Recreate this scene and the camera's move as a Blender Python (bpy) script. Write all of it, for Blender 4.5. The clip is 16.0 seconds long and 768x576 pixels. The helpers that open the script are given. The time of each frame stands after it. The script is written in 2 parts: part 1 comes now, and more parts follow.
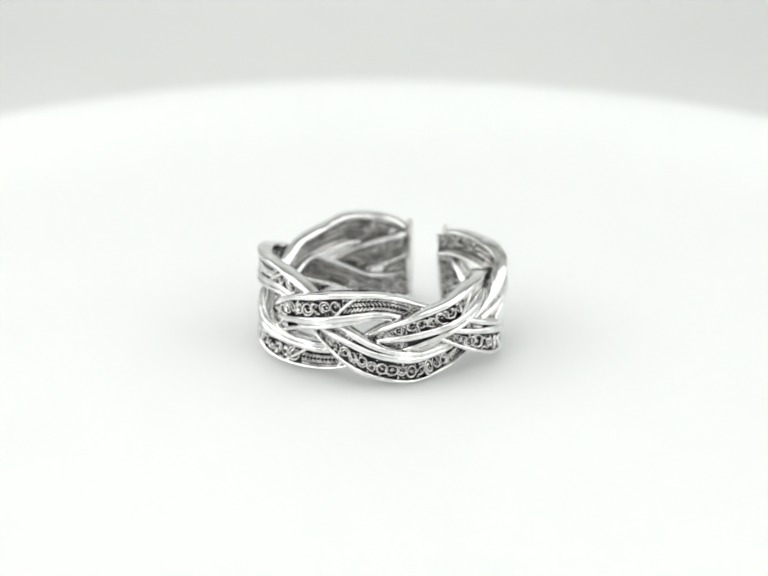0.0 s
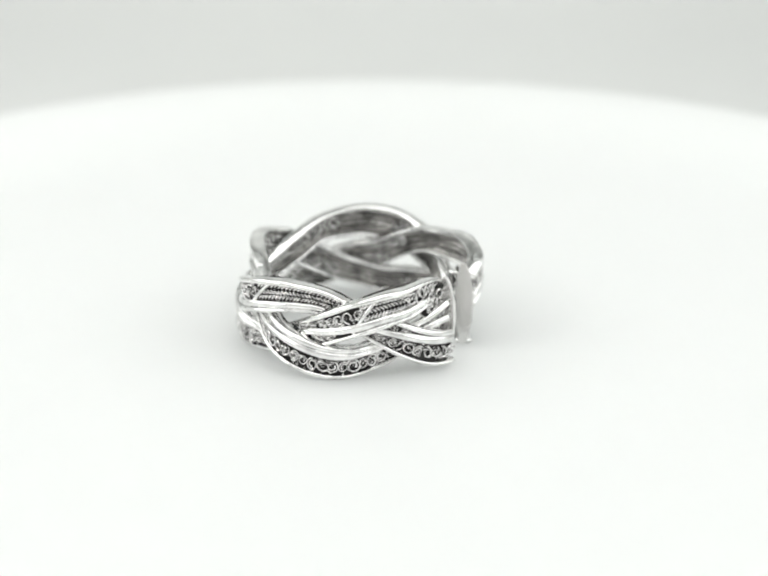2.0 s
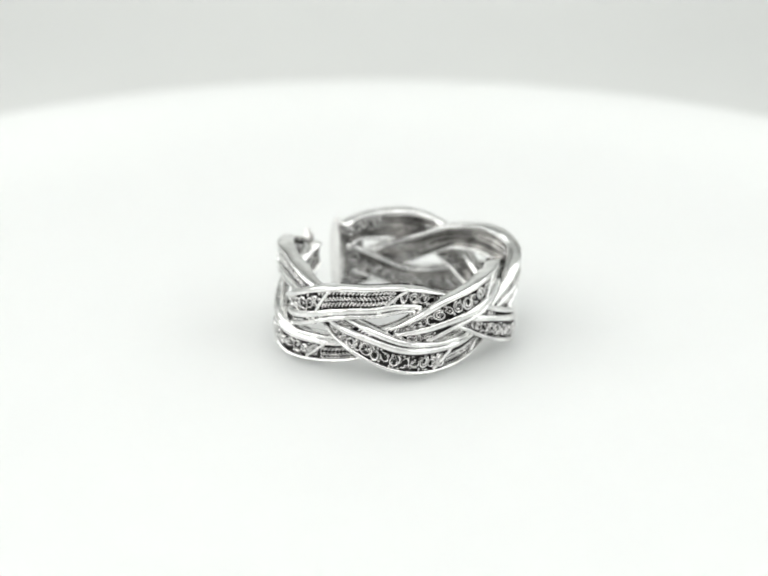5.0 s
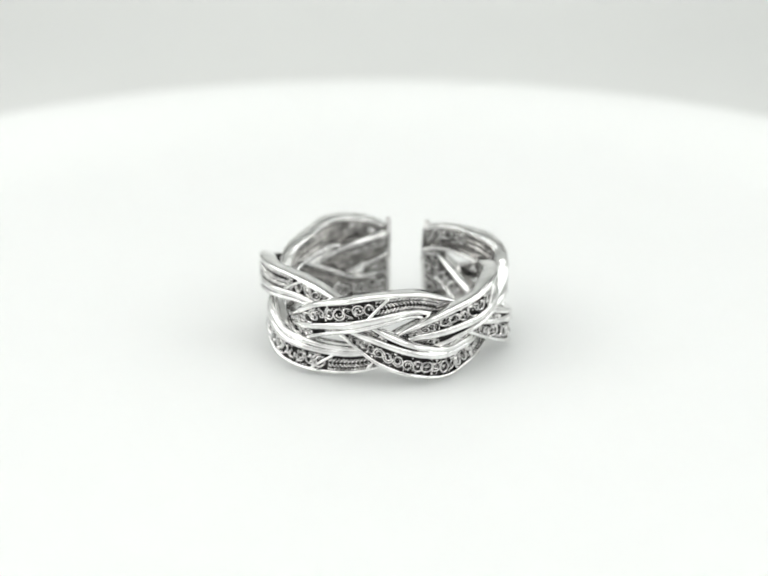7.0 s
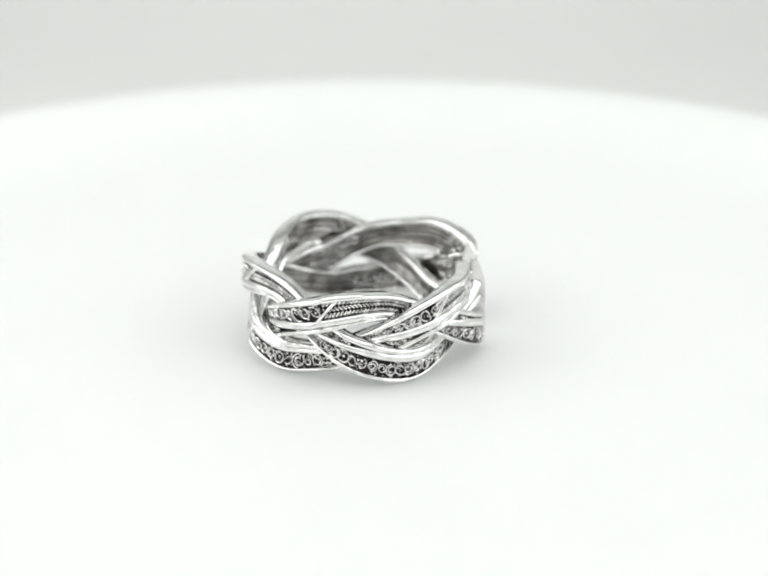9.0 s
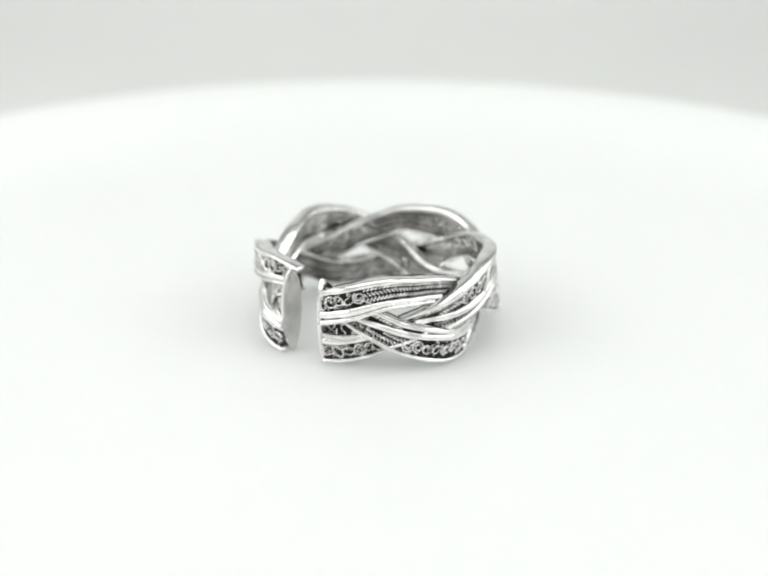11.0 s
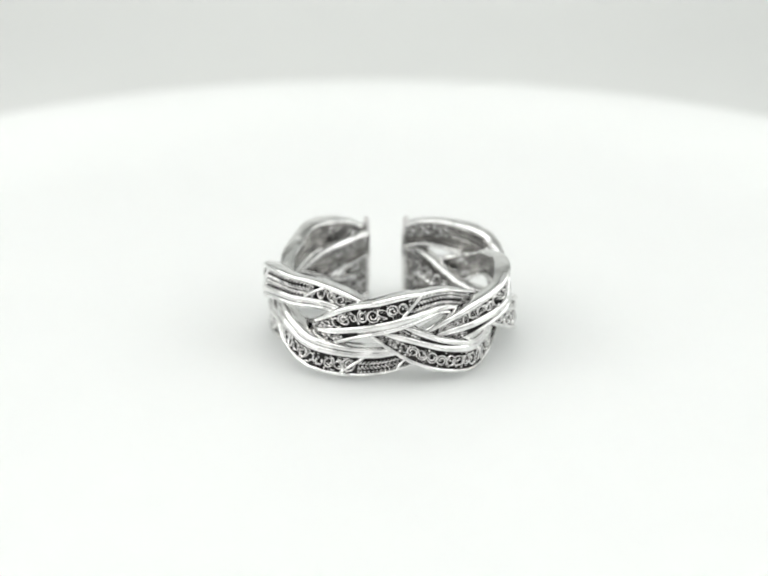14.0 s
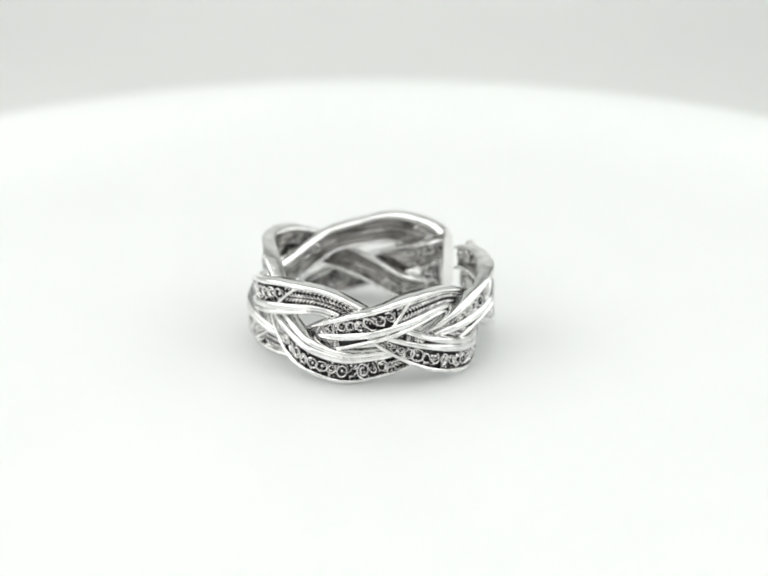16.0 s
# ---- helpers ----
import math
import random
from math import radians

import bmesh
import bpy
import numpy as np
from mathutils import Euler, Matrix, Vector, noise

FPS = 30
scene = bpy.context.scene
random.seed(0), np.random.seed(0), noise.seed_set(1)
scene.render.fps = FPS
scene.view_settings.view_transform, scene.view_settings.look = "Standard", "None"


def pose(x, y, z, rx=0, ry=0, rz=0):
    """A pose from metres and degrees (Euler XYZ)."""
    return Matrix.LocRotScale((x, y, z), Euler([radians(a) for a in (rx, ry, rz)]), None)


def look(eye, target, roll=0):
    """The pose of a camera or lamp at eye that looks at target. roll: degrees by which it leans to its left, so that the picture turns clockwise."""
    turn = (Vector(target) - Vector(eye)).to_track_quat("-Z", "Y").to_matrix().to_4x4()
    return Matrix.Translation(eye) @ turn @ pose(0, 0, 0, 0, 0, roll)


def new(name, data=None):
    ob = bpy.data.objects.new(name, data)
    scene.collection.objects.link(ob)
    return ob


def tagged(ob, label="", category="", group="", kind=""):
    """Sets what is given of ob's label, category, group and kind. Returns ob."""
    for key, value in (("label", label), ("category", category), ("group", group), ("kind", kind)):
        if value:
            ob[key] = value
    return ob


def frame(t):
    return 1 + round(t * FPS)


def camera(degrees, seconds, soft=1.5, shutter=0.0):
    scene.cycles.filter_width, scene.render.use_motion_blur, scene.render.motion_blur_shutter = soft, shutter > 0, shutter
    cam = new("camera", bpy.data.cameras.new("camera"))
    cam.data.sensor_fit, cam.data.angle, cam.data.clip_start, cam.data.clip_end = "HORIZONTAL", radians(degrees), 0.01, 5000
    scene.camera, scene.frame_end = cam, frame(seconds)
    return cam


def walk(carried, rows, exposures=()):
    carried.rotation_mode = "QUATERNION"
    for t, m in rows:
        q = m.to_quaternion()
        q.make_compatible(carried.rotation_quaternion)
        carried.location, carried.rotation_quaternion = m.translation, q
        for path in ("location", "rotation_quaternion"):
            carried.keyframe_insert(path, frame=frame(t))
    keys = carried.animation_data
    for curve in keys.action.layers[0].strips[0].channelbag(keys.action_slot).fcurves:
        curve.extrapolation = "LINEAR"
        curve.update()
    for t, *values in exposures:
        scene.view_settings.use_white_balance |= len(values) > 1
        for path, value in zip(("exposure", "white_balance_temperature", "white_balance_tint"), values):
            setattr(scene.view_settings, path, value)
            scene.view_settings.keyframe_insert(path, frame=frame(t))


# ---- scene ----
MM = 0.001

# ---- camera: stands still ----
cam = camera(18.0, 16.0, soft=1.9)
cam.data.dof.use_dof = True
cam.data.dof.focus_distance = 0.203
cam.data.dof.aperture_fstop = 25.0
EYE = Vector((0.0, -0.198, 0.0858))
VIEW = pose(EYE.x, EYE.y, EYE.z, 90 - 22.37, 0, -0.21)
walk(cam, [(0.0, VIEW), (16.0, VIEW)], exposures=[(0.0, 0.0), (16.0, 0.0)])

# ---- light: the lamp panel in the roof of a white light tent, and added fill ----
# even white world, added as unseen fill through the tent's open front
world = bpy.data.worlds.new("fill_light")
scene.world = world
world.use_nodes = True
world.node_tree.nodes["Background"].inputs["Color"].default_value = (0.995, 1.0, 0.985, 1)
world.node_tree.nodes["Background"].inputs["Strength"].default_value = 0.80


def area(name, size_x, size_y, watts, m, colour=(1, 1, 1)):
    data = bpy.data.lights.new(name, "AREA")
    data.shape, data.size, data.size_y, data.energy, data.color = "RECTANGLE", size_x, size_y, watts, colour
    ob = new(name, data)
    ob.matrix_world = m
    return ob


area("roof_lamp", 0.40, 0.34, 0.665, look((0, -0.02, 0.415), (0, -0.0201, 0)), (0.995, 1.0, 0.985))
# unseen side fills, added to soften the shadow round the ring; west is stronger
area("side_lamp_west", 0.40, 0.26, 0.605, look((-0.262, -0.06, 0.16), (0, -0.06, 0.10)), (0.995, 1.0, 0.985))
area("side_lamp_east", 0.40, 0.26, 0.415, look((0.262, -0.06, 0.16), (0, -0.06, 0.10)), (0.975, 0.995, 1.0))


# ---- materials ----
def material(name, colour, rough, metal=0.0, grain=0.0, scale=800.0, bump=0.0, rough_var=0.0, blotch=0.0, blotch_scale=60.0):
    mat = bpy.data.materials.new(name)
    mat.use_nodes = True
    tree = mat.node_tree
    bsdf = tree.nodes["Principled BSDF"]
    bsdf.inputs["Base Color"].default_value = (*colour, 1)
    bsdf.inputs["Roughness"].default_value = rough
    bsdf.inputs["Metallic"].default_value = metal
    coord = tree.nodes.new("ShaderNodeTexCoord")
    fine = tree.nodes.new("ShaderNodeTexNoise")
    fine.inputs["Scale"].default_value, fine.inputs["Detail"].default_value = scale, 4
    tree.links.new(coord.outputs["Object"], fine.inputs["Vector"])
    wide = tree.nodes.new("ShaderNodeTexNoise")
    wide.inputs["Scale"].default_value, wide.inputs["Detail"].default_value = blotch_scale, 3
    tree.links.new(coord.outputs["Object"], wide.inputs["Vector"])
    mix = tree.nodes.new("ShaderNodeMix")
    mix.data_type = "RGBA"
    mix.inputs["A"].default_value = (*[c * (1 - grain) for c in colour], 1)
    mix.inputs["B"].default_value = (*[min(1, c * (1 + grain)) for c in colour], 1)
    tree.links.new(fine.outputs["Fac"], mix.inputs["Factor"])
    over = tree.nodes.new("ShaderNodeMix")
    over.data_type, over.blend_type = "RGBA", "MULTIPLY"
    over.inputs["B"].default_value = (1 - blotch, 1 - blotch, 1 - blotch, 1)
    spread = tree.nodes.new("ShaderNodeMapRange")
    spread.inputs["From Min"].default_value, spread.inputs["From Max"].default_value = 0.36, 0.64
    tree.links.new(wide.outputs["Fac"], spread.inputs["Value"])
    tree.links.new(spread.outputs["Result"], over.inputs["Factor"])
    tree.links.new(mix.outputs["Result"], over.inputs["A"])
    tree.links.new(over.outputs["Result"], bsdf.inputs["Base Color"])
    if rough_var:
        remap = tree.nodes.new("ShaderNodeMapRange")
        remap.inputs["To Min"].default_value, remap.inputs["To Max"].default_value = max(0.02, rough - rough_var), rough + rough_var
        tree.links.new(wide.outputs["Fac"], remap.inputs["Value"])
        tree.links.new(remap.outputs["Result"], bsdf.inputs["Roughness"])
    if bump:
        relief = tree.nodes.new("ShaderNodeBump")
        relief.inputs["Strength"].default_value, relief.inputs["Distance"].default_value = bump, 0.00008
        tree.links.new(fine.outputs["Fac"], relief.inputs["Height"])
        tree.links.new(relief.outputs["Normal"], bsdf.inputs["Normal"])
    return mat


silver = material("polished_silver", (0.96, 0.955, 0.945), 0.09, 1.0, 0.03, 1100, 0.7, 0.06, 0.26, 700)
satin = material("satin_silver", (0.46, 0.445, 0.43), 0.24, 1.0, 0.30, 1700, 0.9, 0.10, 0.72, 520)
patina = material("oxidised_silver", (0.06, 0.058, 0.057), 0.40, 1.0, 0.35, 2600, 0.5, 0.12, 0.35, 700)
filigree = material("filigree_silver", (0.84, 0.83, 0.82), 0.16, 1.0, 0.12, 1600, 0.3, 0.06, 0.45, 1400)
plain = material("brushed_silver", (0.86, 0.85, 0.84), 0.24, 1.0, 0.05, 1500, 0.15, 0.06, 0.15, 300)
acrylic = material("white_acrylic", (0.86, 0.878, 0.862), 0.45, 0.0, 0.006, 900, 0.02, 0.05, 0.012, 40)
scatter = acrylic.node_tree.nodes["Principled BSDF"]
scatter.inputs["Subsurface Weight"].default_value = 0.85
scatter.inputs["Subsurface Radius"].default_value = (1.0, 1.0, 1.0)
scatter.inputs["Subsurface Scale"].default_value = 0.012
paper = material("white_paper", (0.76, 0.769, 0.756), 0.75, 0.0, 0.01, 700, 0.05, 0.05, 0.02, 15)
cloth = material("tent_cloth", (0.86, 0.87, 0.86), 0.85, 0.0, 0.02, 1500, 0.2, 0.05, 0.02, 20)


def part(name, bm, mat, parent=None, label=""):
    mesh = bpy.data.meshes.new(name)
    bm.to_mesh(mesh)
    bm.free()
    for m in mat if isinstance(mat, (list, tuple)) else (mat,):
        mesh.materials.append(m)
    ob = new(name, mesh)
    ob.parent = parent
    if label:
        tagged(ob, label)
    return ob


def smooth(ob):
    for poly in ob.data.polygons:
        poly.use_smooth = True
    return ob


def grid_mesh(bm, rows, close_u=False, close_v=True, caps=True, mat=0):
    """Skin a list of rings of points. close_v: each ring is closed; close_u: last ring joins the first."""
    made = [[bm.verts.new(p) for p in ring] for ring in rows]
    n, k = len(made), len(made[0])
    for i in range(n if close_u else n - 1):
        a, b = made[i], made[(i + 1) % n]
        for j in range(k if close_v else k - 1):
            f = bm.faces.new((a[j], a[(j + 1) % k], b[(j + 1) % k], b[j]))
            f.material_index = mat
    if caps and not close_u and close_v:
        bm.faces.new(made[0][::-1]).material_index = mat
        bm.faces.new(made[-1]).material_index = mat
    return made


def lathe(bm, profile, n=128):
    """Turn a profile of (radius, z) about the z axis, closed on the axis at both ends."""
    rings = [[bm.verts.new((r * math.cos(2 * math.pi * i / n), r * math.sin(2 * math.pi * i / n), z)) for i in range(n)] for r, z in profile]
    for a, b in zip(rings, rings[1:]):
        for i in range(n):
            bm.faces.new((a[i], a[(i + 1) % n], b[(i + 1) % n], b[i]))
    bm.faces.new(rings[0][::-1])
    bm.faces.new(rings[-1])


# ---- the light tent ----
def light_tent():
    half, top, floor_z = 0.27, 0.42, -0.034
    # floor paper sweeping up to the back
    bm = bmesh.new()
    pts = [(-0.55, floor_z)]
    pts += [(0.20 + 0.12 * math.sin(a), floor_z + 0.12 - 0.12 * math.cos(a)) for a in [math.radians(v) for v in range(0, 91, 6)]]
    pts += [(0.32, top)]
    lines = [[Vector((x, y, z)) for x in (-half, half)] for y, z in pts]
    lower = [[Vector((x, y + (0.003 if z > floor_z + 0.06 else 0), z - 0.003)) for x in (half, -half)] for y, z in pts]
    grid_mesh(bm, [a + b for a, b in zip(lines, lower)])
    tagged(smooth(part("backdrop", bm, paper)), "seamless white paper sweep behind the turntable", "backdrop", kind="structure")

    def slab(name, x0, x1, y0, y1, z0, z1, mat, label, category, kind="structure"):
        bm = bmesh.new()
        bmesh.ops.create_cube(bm, size=1)
        for v in bm.verts:
            v.co = Vector(((x0 + x1) / 2 + v.co.x * (x1 - x0), (y0 + y1) / 2 + v.co.y * (y1 - y0), (z0 + z1) / 2 + v.co.z * (z1 - z0)))
        return tagged(part(name, bm, mat), label, category, kind=kind)

    slab("wall_west", -half - 0.006, -half - 0.002, -0.30, 0.326, floor_z - 0.01, top, cloth, "white diffusing cloth side of the light tent", "wall")
    slab("wall_east", half + 0.002, half + 0.006, -0.30, 0.326, floor_z - 0.01, top, cloth, "white diffusing cloth side of the light tent", "wall")
    slab("ceiling", -half - 0.006, half + 0.006, -0.30, 0.326, top + 0.001, top + 0.005, cloth, "white cloth roof of the light tent", "ceiling")


light_tent()


def turntable():
    base = tagged(new("turntable"), "round white acrylic turntable carrying the ring", "turntable")
    bm = bmesh.new()
    R = 0.0752
    lathe(bm, [(R - 0.0006, -0.006), (R, -0.0054), (R, -0.0009), (R - 0.0003, -0.0003), (R - 0.0009, 0.0)], 192)
    plate = part("plate", bm, acrylic, base, "glossy white disc")
    bm = bmesh.new()
    lathe(bm, [(0.056, -0.034), (0.058, -0.032), (0.058, -0.009), (0.055, -0.0065)], 96)
    part("foot", bm, acrylic, base, "white drum under the disc")
    return base


table = turntable()

# ---- the ring ----
CX, CY = 0.37 * MM, -1.69 * MM          # its centre beside the turning axis
R_MID, R_SWAY = 9.68 * MM, 0.92 * MM    # mean radius of the strands, and how far they weave in and out
Z_SWAY, HALF_W = 2.66 * MM, 1.38 * MM   # how far they weave up and down, half a strand's width
AZ0, AZ1 = 75.0, 412.2                  # the band's two ends
NOTCH_AZ = [44.0, 115.0, 191.0, 260.5, 325.0, 391.0, 457.0]


def weave(az):
    """The braid's phase at an azimuth in degrees: pi + 2 pi k where two strands cross low."""
    return float(np.interp(az, NOTCH_AZ, [math.pi * (2 * k - 1) for k in range(len(NOTCH_AZ))]))


def strand_at(j, az):
    u = (weave(az) - 2 * math.pi * j) / 3
    a = math.radians(az)
    r = R_MID + 0.20 * MM * math.cos(2 * (a + 0.31)) - R_SWAY * math.sin(2 * u)
    r += 0.30 * MM * sum(math.exp(-((az - end) / 22.0) ** 2) for end in (AZ0, AZ1))      # the ends stand out a little
    r += 0.32 * MM * math.exp(-((az - 140) / 13.0) ** 2) + 0.26 * MM * math.exp(-((az - 303) / 24.0) ** 2)      # uneven bends
    r += 0.20 * MM * noise.noise(Vector((az / 16.0, 3.1 * j, 0.3)))
    z = -Z_SWAY * math.cos(u)
    if z > 0:
        z *= 1.02 - 0.06 * math.cos(a - radians(350))       # the upper rim dips on one side
    z += 0.30 * MM * noise.noise(Vector((az / 22.0, 5.7 * j, 9.1)))
    return Vector((r * math.cos(a), r * math.sin(a), z))


class Strand:
    """A strand's run, with a frame (forward, across, out) at each step."""

    def __init__(self, j, steps=420):
        self.j = j
        azs = np.linspace(AZ0, AZ1, steps)
        p = np.array([strand_at(j, a) for a in azs])
        for _ in range(6):
            p[1:-1] = (p[:-2] + 2 * p[1:-1] + p[2:]) / 4
        fwd = np.gradient(p, axis=0)
        fwd /= np.linalg.norm(fwd, axis=1)[:, None]
        out = np.c_[np.cos(np.radians(azs)), np.sin(np.radians(azs)), 0 * azs]
        out -= (out * fwd).sum(1)[:, None] * fwd
        out /= np.linalg.norm(out, axis=1)[:, None]
        across = np.cross(out, fwd)          # points up
        k = np.clip(np.minimum(azs - AZ0, AZ1 - azs) / 12.0, 0, 1)[:, None]     # upright at the cut ends
        across = k * across + (1 - k) * np.array([0, 0, 1.0])
        across /= np.linalg.norm(across, axis=1)[:, None]
        self.p, self.fwd, self.out, self.across = p, fwd, out, across
        d = np.r_[0, np.cumsum(np.linalg.norm(np.diff(p, axis=0), axis=1))]
        self.s, self.length = d, float(d[-1])
        self.az = azs
        phase = [(weave(a) - 2 * math.pi * j) / 3 for a in azs]
        self.swell = np.array([1.0 - 0.16 * math.sin(2 * u) + 0.08 * noise.noise(Vector((q * 260, 7.3 * j, 1.7))) for q, u in zip(d, phase)])   # broad where it passes over

    def many(self, s, v, h):
        """The points s along, v across and h out of the strand's middle (arrays of one length)."""
        s, v, h = (np.asarray(q, float) for q in np.broadcast_arrays(s, v, h))
        pick = lambda q: np.stack([np.interp(s, self.s, q[:, k]) for k in range(3)], 1)
        v = v * np.interp(s, self.s, self.swell)
        bow = -0.10 * (v / HALF_W) ** 2 * MM
        return pick(self.p) + v[:, None] * pick(self.across) + (h + bow)[:, None] * pick(self.out)

    def at(self, s, v=0.0, h=0.0):
        return Vector(self.many([s], [v], [h])[0])

    def frame_at(self, s):
        def pick(q):
            w = np.array([np.interp(s, self.s, q[:, k]) for k in range(3)])
            return Vector(w / np.linalg.norm(w))
        return pick(self.fwd), pick(self.across), pick(self.out)

    def sweep(self, bm, section, step, s0=0.0, s1=None, mat=0, line=None, swell=0.0, seed=0.0):
        """Sweep a closed section of (across, out) pairs along the strand; line gives its middle's place across."""
        s1 = self.length if s1 is None else s1
        n = max(2, int((s1 - s0) / step))
        rows = []
        for i in range(n + 1):
            q = s0 + (s1 - s0) * i / n
            k = 1 + swell * noise.noise(Vector((q * 330, seed, 3.3 * self.j)))
            mid = line(q) if line else 0.0
            rows.append(self.many(q, [mid + v * k for v, h in section], [h * k for v, h in section]))
        grid_mesh(bm, rows, mat=mat)

    def rope(self, bm, v0, h0, wire, coil, pitch, twist, s0, s1):
        """Two wires twisted round each other."""
        n = max(4, int((s1 - s0) / pitch * 7))
        s = np.linspace(s0, s1, n + 1)
        for turn in (0.0, math.pi):
            a = twist * 2 * math.pi * (s - s0) / pitch + turn
            round_ = np.array((0.0, 1.257, 2.513, 3.77, 5.027))
            v = v0 + coil * np.cos(a)[:, None] + wire * np.cos(round_)
            h = h0 + coil * np.sin(a)[:, None] + wire * np.sin(round_)
            pts = self.many(np.repeat(s, 5), v.ravel(), h.ravel())
            grid_mesh(bm, pts.reshape(n + 1, 5, 3))


def scroll_mesh(style):
    """A small curl of flattened wire: a spiral, a round eye with a grain, or an open hook. Its solder shows as a low ring behind."""
    bm = bmesh.new()
    rows = []
    n = 22
    turns, r0, fall = ((1.55, 0.47, 0.30), (1.0, 0.43, 0.0), (0.85, 0.50, 0.20))[style]
    for i in range(n + 1):
        t = i / n
        a = 2 * math.pi * turns * t
        r = (r0 - fall * t ** 1.4) * MM
        c = Vector((r * math.cos(a), (1.0, 1.0, 0.8)[style] * r * math.sin(a), 0))
        o = Vector((math.cos(a), math.sin(a), 0))
        rows.append([c + o * (0.075 * MM * math.cos(b)) + Vector((0, 0, (0.03 + 0.16 * math.sin(b)) * MM)) for b in (0, 1.047, 2.094, 3.142, 4.189, 5.236)])
    grid_mesh(bm, rows)
    if style:
        at = Vector((0.02 * MM, 0.0, 0.0)) if style == 1 else Vector((0.30 * MM, -0.28 * MM, 0.02 * MM))
        bmesh.ops.create_icosphere(bm, subdivisions=1, radius=0.15 * MM, matrix=Matrix.Translation(at))
    m = 12
    rows = []
    for i in range(m):
        a = 2 * math.pi * i / m
        o = Vector((math.cos(a), math.sin(a), 0))
        rows.append([o * r * MM + Vector((0, 0, z * MM)) for r, z in ((0.23, -0.56), (0.31, -0.74), (0.43, -0.74), (0.52, -0.56))])
    grid_mesh(bm, rows, close_u=True, mat=1)
    mesh = bpy.data.meshes.new("scroll")
    bm.to_mesh(mesh)
    bm.free()
    mesh.materials.append(filigree)
    mesh.materials.append(filigree)
    for poly in mesh.polygons:
        poly.use_smooth = True
    return mesh


EDGE = 0.84 * HALF_W        # middle of the polished edge strips
STRIP = [(-0.16, -0.80), (-0.08, -0.86), (0.08, -0.86), (0.16, -0.80), (0.21, -0.1), (0.21, 0.20), (0.15, 0.36), (0.05, 0.43),
         (-0.05, 0.43), (-0.15, 0.36), (-0.21, 0.20), (-0.21, -0.1)]
BROAD = [(-0.30, -0.16), (0.30, -0.16), (0.33, 0.08), (0.27, 0.28), (0.15, 0.40), (0.0, 0.44), (-0.15, 0.40), (-0.27, 0.28), (-0.33, 0.08)]
# azimuths at which each strand's cells change, scrolls first, then twisted wires, and so on
CELLS = ((112, 148, 162, 196, 304, 338, 364, 388), (98, 118, 156, 194, 250, 288), (97, 152, 224, 252, 310, 368))


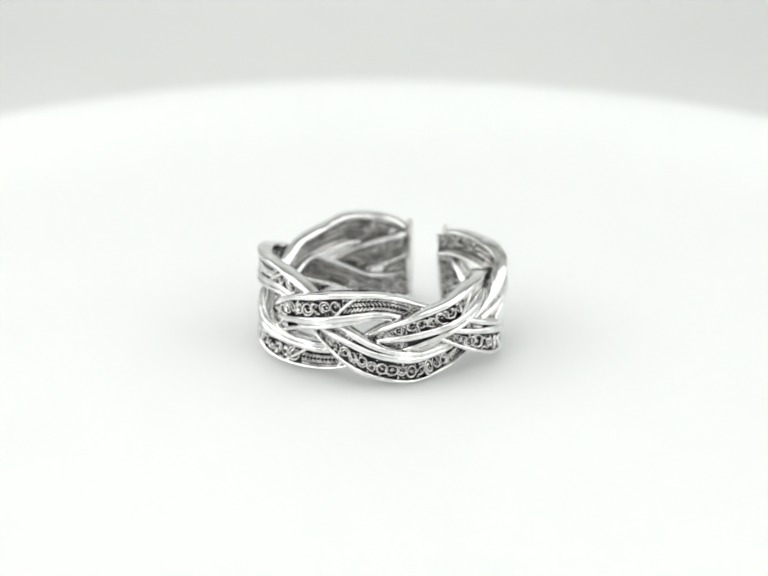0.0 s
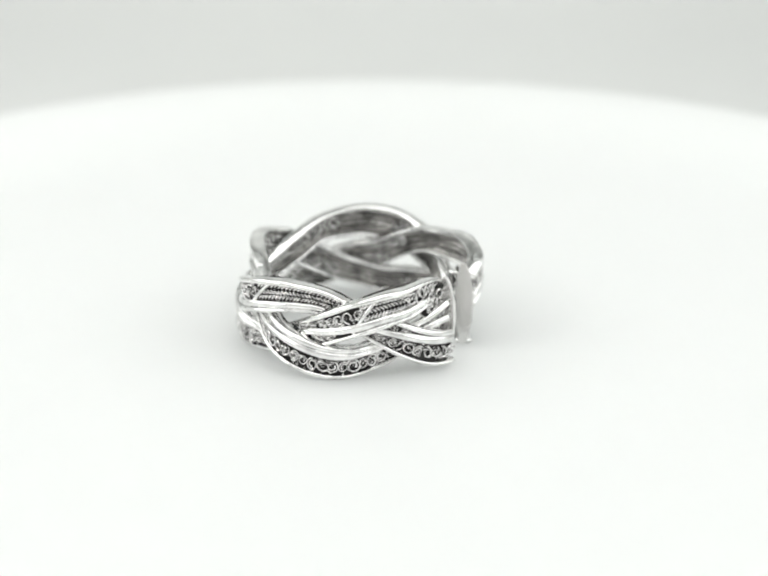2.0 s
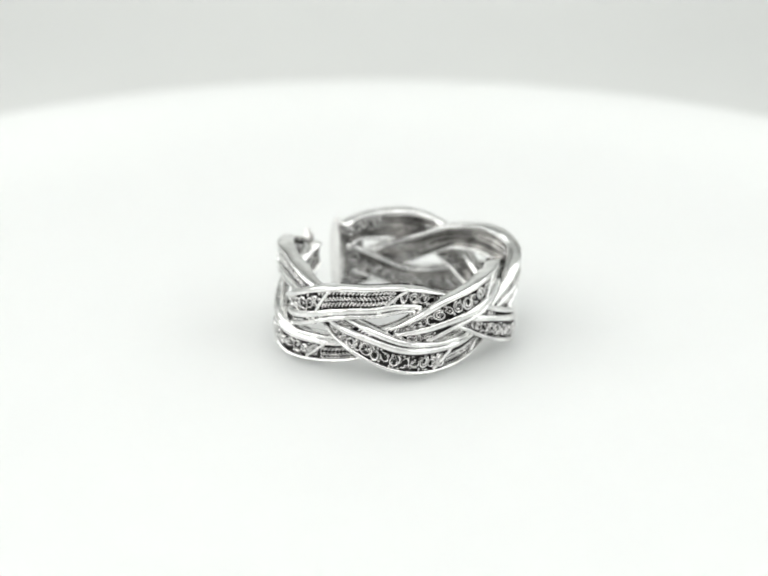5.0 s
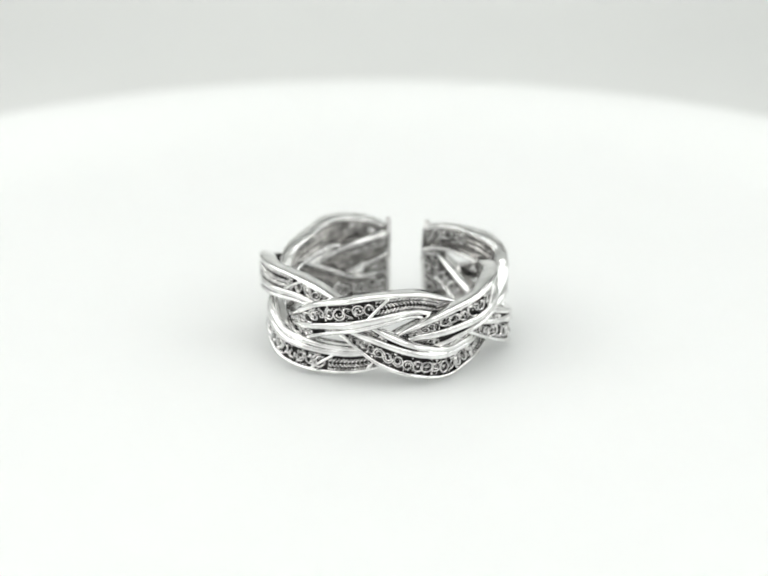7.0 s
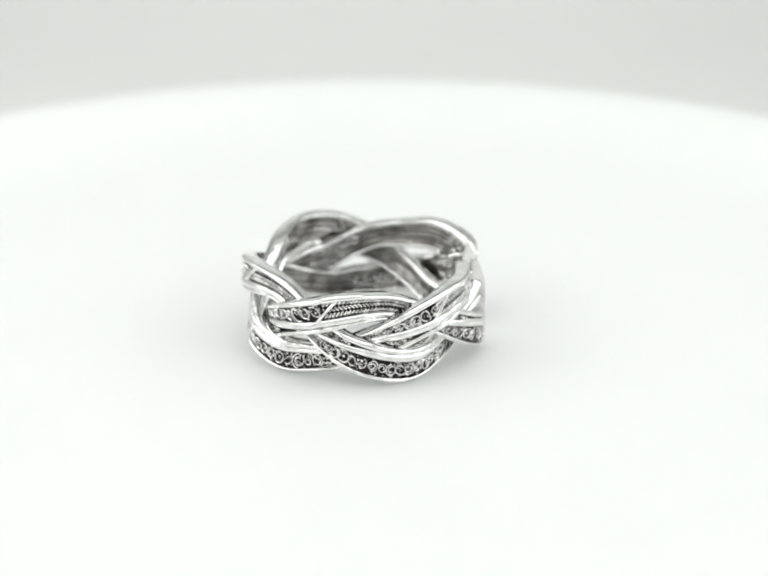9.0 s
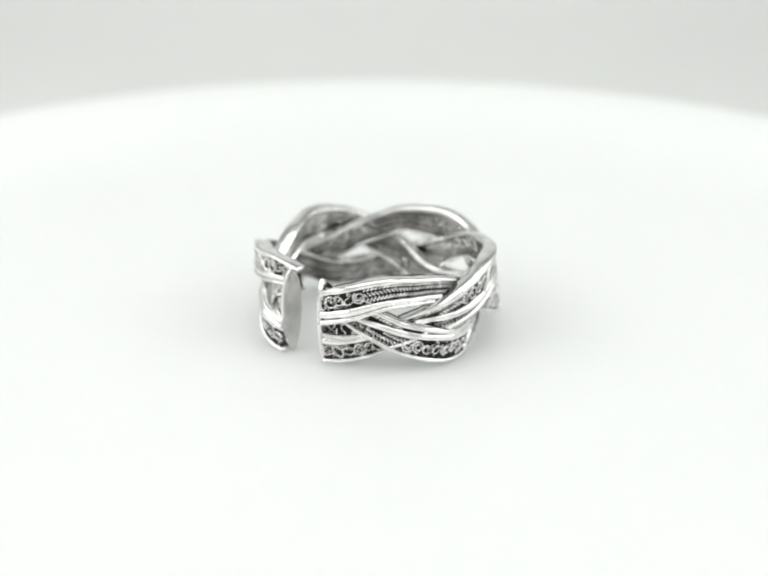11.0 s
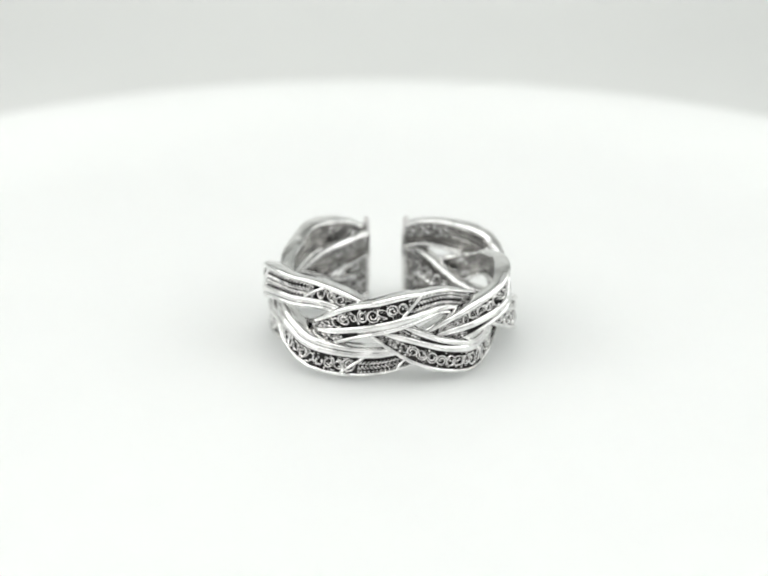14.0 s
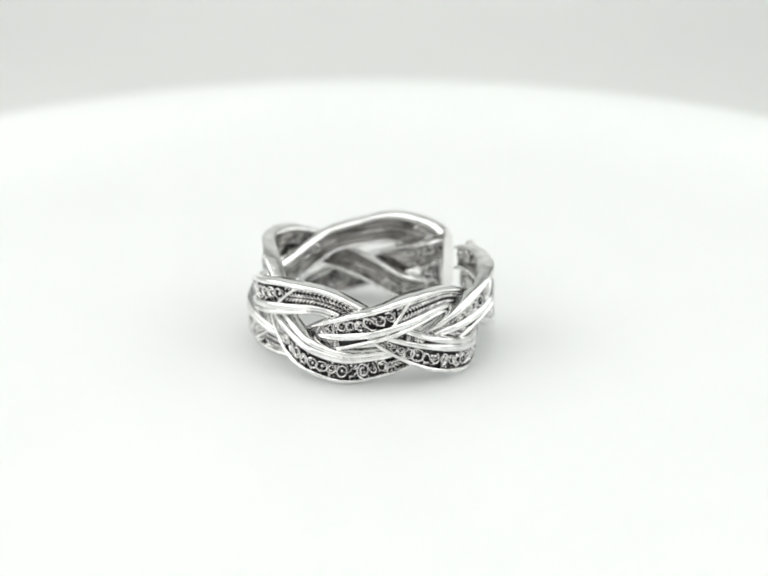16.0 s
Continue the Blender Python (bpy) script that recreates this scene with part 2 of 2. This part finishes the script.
def silver_ring():
    ring = tagged(new("ring"), "open silver ring of three braided filigree strands on the turntable", "ring")
    curls = [scroll_mesh(k) for k in range(3)]
    rng = random.Random(7)

    def set_scroll(parent, place, axes, size):
        m = Matrix(axes).transposed().to_4x4()
        m.translation = place
        lean = Matrix.Rotation(rng.uniform(-0.25, 0.25), 4, "X") @ Matrix.Rotation(rng.uniform(-0.25, 0.25), 4, "Y")
        spin = Matrix.Rotation(rng.uniform(0, 6.28), 4, "Z")
        flip = Matrix.Diagonal((1, rng.choice((1, -1)), 1, 1))
        ob = new("scroll", curls[rng.choice((0, 0, 1, 2, 2))])
        ob.parent = parent
        ob.matrix_local = m @ lean @ spin @ flip @ Matrix.Diagonal((size * rng.uniform(0.8, 1.2), size * rng.uniform(0.8, 1.1), 1, 1))

    for j in range(3):
        st = Strand(j)
        L = st.length

        def divider(q):
            """Where the broad wire runs: below the filling while the strand is high, above it while it is low."""
            z = float(np.interp(q, st.s, st.p[:, 2]))
            return (-0.72 * math.tanh(z / (1.5 * MM)) + 0.10 * noise.noise(Vector((q * 200, 2.2 * j, 5.0)))) * MM

        def twisted(q):
            """Whether the filling at q is twisted wire; else scrolls."""
            az = float(np.interp(q, st.s, st.az))
            return sum(az > cut for cut in CELLS[j]) % 2 == 1

        # the strand's dull back
        bm = bmesh.new()
        st.sweep(bm, [(-EDGE, -0.62 * MM), (-0.3 * EDGE, -0.58 * MM), (0.3 * EDGE, -0.58 * MM), (EDGE, -0.62 * MM), (EDGE, -0.21 * MM), (-EDGE, -0.21 * MM)], 0.3 * MM)
        strand = smooth(part("strand", bm, satin, ring, "flat silver filigree strand woven through the other two"))
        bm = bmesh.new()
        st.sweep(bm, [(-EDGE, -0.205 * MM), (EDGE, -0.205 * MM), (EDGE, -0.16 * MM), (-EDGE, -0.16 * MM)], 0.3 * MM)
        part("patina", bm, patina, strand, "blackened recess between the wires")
        # edge strips and the swinging divider
        for name, v, k in (("edge_strip", -EDGE, 0.92), ("edge_strip", EDGE, 1.08)):
            bm = bmesh.new()
            st.sweep(bm, [(x * k * MM, y * MM) for x, y in STRIP], 0.25 * MM, line=lambda q: v, swell=0.22, seed=v * 4000)
            smooth(part(name, bm, silver, strand, "polished silver strip"))
        bm = bmesh.new()
        st.sweep(bm, [(x * MM, y * MM) for x, y in BROAD], 0.22 * MM, line=divider, swell=0.25, seed=1.5)
        smooth(part("divider_wire", bm, silver, strand, "broad polished silver wire"))
        # a slanting wire where one filling gives way to the other
        for cut in CELLS[j]:
            mid = float(np.interp(cut, st.az, st.s))
            lean = 1.3 * MM * rng.choice((-1, 1, 1))
            bm = bmesh.new()
            rows = []
            for i in range(13):
                f = i / 6 - 1
                turn = [2 * math.pi * k / 8 for k in range(8)]
                rows.append(st.many([mid + lean * f + 0.10 * MM * math.cos(a) for a in turn], [0.98 * MM * f - 0.12 * MM * math.cos(a) for a in turn],
                                    [(0.10 + 0.24 * math.sin(a)) * MM for a in turn]))
            grid_mesh(bm, rows)
            bmesh.ops.recalc_face_normals(bm, faces=bm.faces)
            smooth(part("slant_wire", bm, silver, strand))
        # twisted wires fill the cells on one side of the divider
        ribs = bmesh.new()
        grid = np.arange(0.15 * MM, L - 0.15 * MM, 0.15 * MM)
        for i in range(5):
            v = (0.80 - 0.46 * i) * MM
            start = None
            for q in [*grid, L]:
                gap = abs(v - divider(q)) - 0.30 * MM
                narrow = abs(v) > 0.7 * MM and gap < 0.22 * MM
                free = q < L - 0.16 * MM and gap > 0.08 * MM and (twisted(q) or narrow)
                if free and start is None:
                    start = q
                if not free and start is not None:
                    if q - start > 0.5 * MM:
                        st.sweep(ribs, [(v - 0.13 * MM, -0.57 * MM), (v + 0.13 * MM, -0.57 * MM), (v, -0.71 * MM)], 0.3 * MM, s0=start, s1=min(q, L))
                        bm = bmesh.new()
                        st.rope(bm, v, -0.01 * MM, 0.125 * MM, 0.115 * MM, 0.66 * MM, 1 if i % 2 else -1, start, min(q, L - 0.1 * MM))
                        smooth(part("twisted_wire", bm, filigree, strand))
                    start = None
        tagged(part("back_rib", ribs, satin, strand, "dull ridges on the back of the twisted wire"), kind="stuff")
        # scrolls and grains fill the cells on the other
        grains = bmesh.new()
        s = 0.5 * MM
        while s < L - 0.45 * MM:
            mid, step = divider(s), 0.3
            for low, high in ((-0.95 * MM, mid - 0.30 * MM), (mid + 0.30 * MM, 0.95 * MM)):
                wide = high - low
                if twisted(s) or wide < 0.42 * MM:
                    continue
                size = min(1.15, wide / (0.96 * MM))
                step = max(step, 0.74 * size)
                v = (low + high) / 2 + rng.uniform(-0.06, 0.06) * MM
                set_scroll(strand, st.at(s, v, rng.uniform(-0.02, 0.10) * MM), st.frame_at(s), size * rng.uniform(0.85, 1.1))
                for _ in range(2):      # finer curls deeper down
                    q = min(L - 0.4 * MM, max(0.4 * MM, s + rng.uniform(-0.4, 0.4) * MM))
                    v = rng.uniform(low + 0.2 * MM, high - 0.2 * MM)
                    set_scroll(strand, st.at(q, v, -0.06 * MM), st.frame_at(q), rng.uniform(0.38, 0.55))
                for _ in range(6):
                    bmesh.ops.create_icosphere(grains, subdivisions=1, radius=rng.uniform(0.07, 0.17) * MM,
                                               matrix=Matrix.Translation(st.at(s + rng.uniform(-0.45, 0.45) * MM, rng.uniform(low, high), rng.uniform(-0.08, 0.14) * MM)))
            s += step * MM
        tagged(smooth(part("grain", grains, filigree, strand, "tiny soldered silver grains")), kind="stuff")
    # webs of scrolls between the strands' ends, and the two end plates
    for az, turn, slim in ((AZ0, -1, 0.8), (AZ1, 1, 1.0)):
        def spot(back, z, h=0.0):
            a = math.radians(az) - turn * back / R_MID
            return Vector(((R_MID + h) * math.cos(a), (R_MID + h) * math.sin(a), z))
        web = None
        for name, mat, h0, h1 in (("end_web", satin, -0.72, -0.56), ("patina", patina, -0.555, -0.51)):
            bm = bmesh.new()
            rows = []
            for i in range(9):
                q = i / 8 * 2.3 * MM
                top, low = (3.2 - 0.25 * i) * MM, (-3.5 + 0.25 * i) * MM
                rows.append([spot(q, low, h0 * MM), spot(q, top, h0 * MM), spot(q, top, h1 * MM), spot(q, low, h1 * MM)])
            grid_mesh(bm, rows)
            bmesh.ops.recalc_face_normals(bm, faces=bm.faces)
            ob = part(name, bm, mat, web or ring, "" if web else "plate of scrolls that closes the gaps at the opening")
            web = web or ob
        for q, n in ((0.55, 6), (1.5, 5)):
            for i in range(n):
                z = (-2.9 + 5.6 * (i + 0.5) / n) * MM
                a = math.radians(az) - turn * q * MM / R_MID
                o = Vector((math.cos(a), math.sin(a), 0))
                up = Vector((0, 0, 1))
                set_scroll(web, spot(q * MM, z, -0.26 * MM), (up.cross(o), up, o), rng.uniform(0.85, 1.05))
        bm = bmesh.new()
        rows = []
        a = math.radians(az)
        o, tangent = Vector((math.cos(a), math.sin(a), 0)), Vector((-math.sin(a), math.cos(a), 0)) * turn
        for t in (-0.1 * MM, 0.32 * MM):
            rows.append([o * (R_MID + x * slim * MM) + Vector((0, 0, z * MM)) + tangent * t for x, z in
                         ((-0.35, -4.0), (0.2, -4.05), (0.62, -3.1), (0.98, -1.6), (1.1, 0), (0.98, 1.6), (0.62, 2.9), (0.2, 3.6), (-0.35, 3.5), (-0.80, 2.2), (-1.0, 0), (-0.80, -2.2))])
        grid_mesh(bm, rows)
        bmesh.ops.recalc_face_normals(bm, faces=bm.faces)
        bmesh.ops.bevel(bm, geom=bm.edges[:], offset=0.08 * MM, segments=2, affect="EDGES")
        part("end_plate", bm, plain, ring, "smooth flat silver end plate at the opening")
    return ring


ring = silver_ring()
bpy.context.view_layer.update()
LOW = min((ob.matrix_world @ v.co).z for ob in ring.children_recursive for v in ob.data.vertices)
for ob in ring.children:
    ob.location += Vector((CX, CY, -LOW))

# ---- what moves: the turntable and the ring on it, round the upright axis ----
SLOW, LAP, T1, T2 = 28.33, 7.5, 1.104, 4.870
AXIS_X, AXIS_Y = 0.12 * MM, 0.6 * MM


def turned(t):
    """Degrees turned at t seconds: slow, then fast, then slow again in each lap."""
    laps, q = divmod(t, LAP)
    return 360 * laps + SLOW * min(q, T1) + (360 - SLOW * (LAP - T2 + T1)) / (T2 - T1) * max(0, min(q, T2) - T1) + SLOW * max(0, q - T2)


def motions():
    times = sorted({round(0.2 * k, 3) for k in range(81)})
    rows = [(t, pose(AXIS_X, AXIS_Y, 0, 0, 0, -turned(t))) for t in times]
    walk(ring, rows)
    walk(table, rows)


motions()
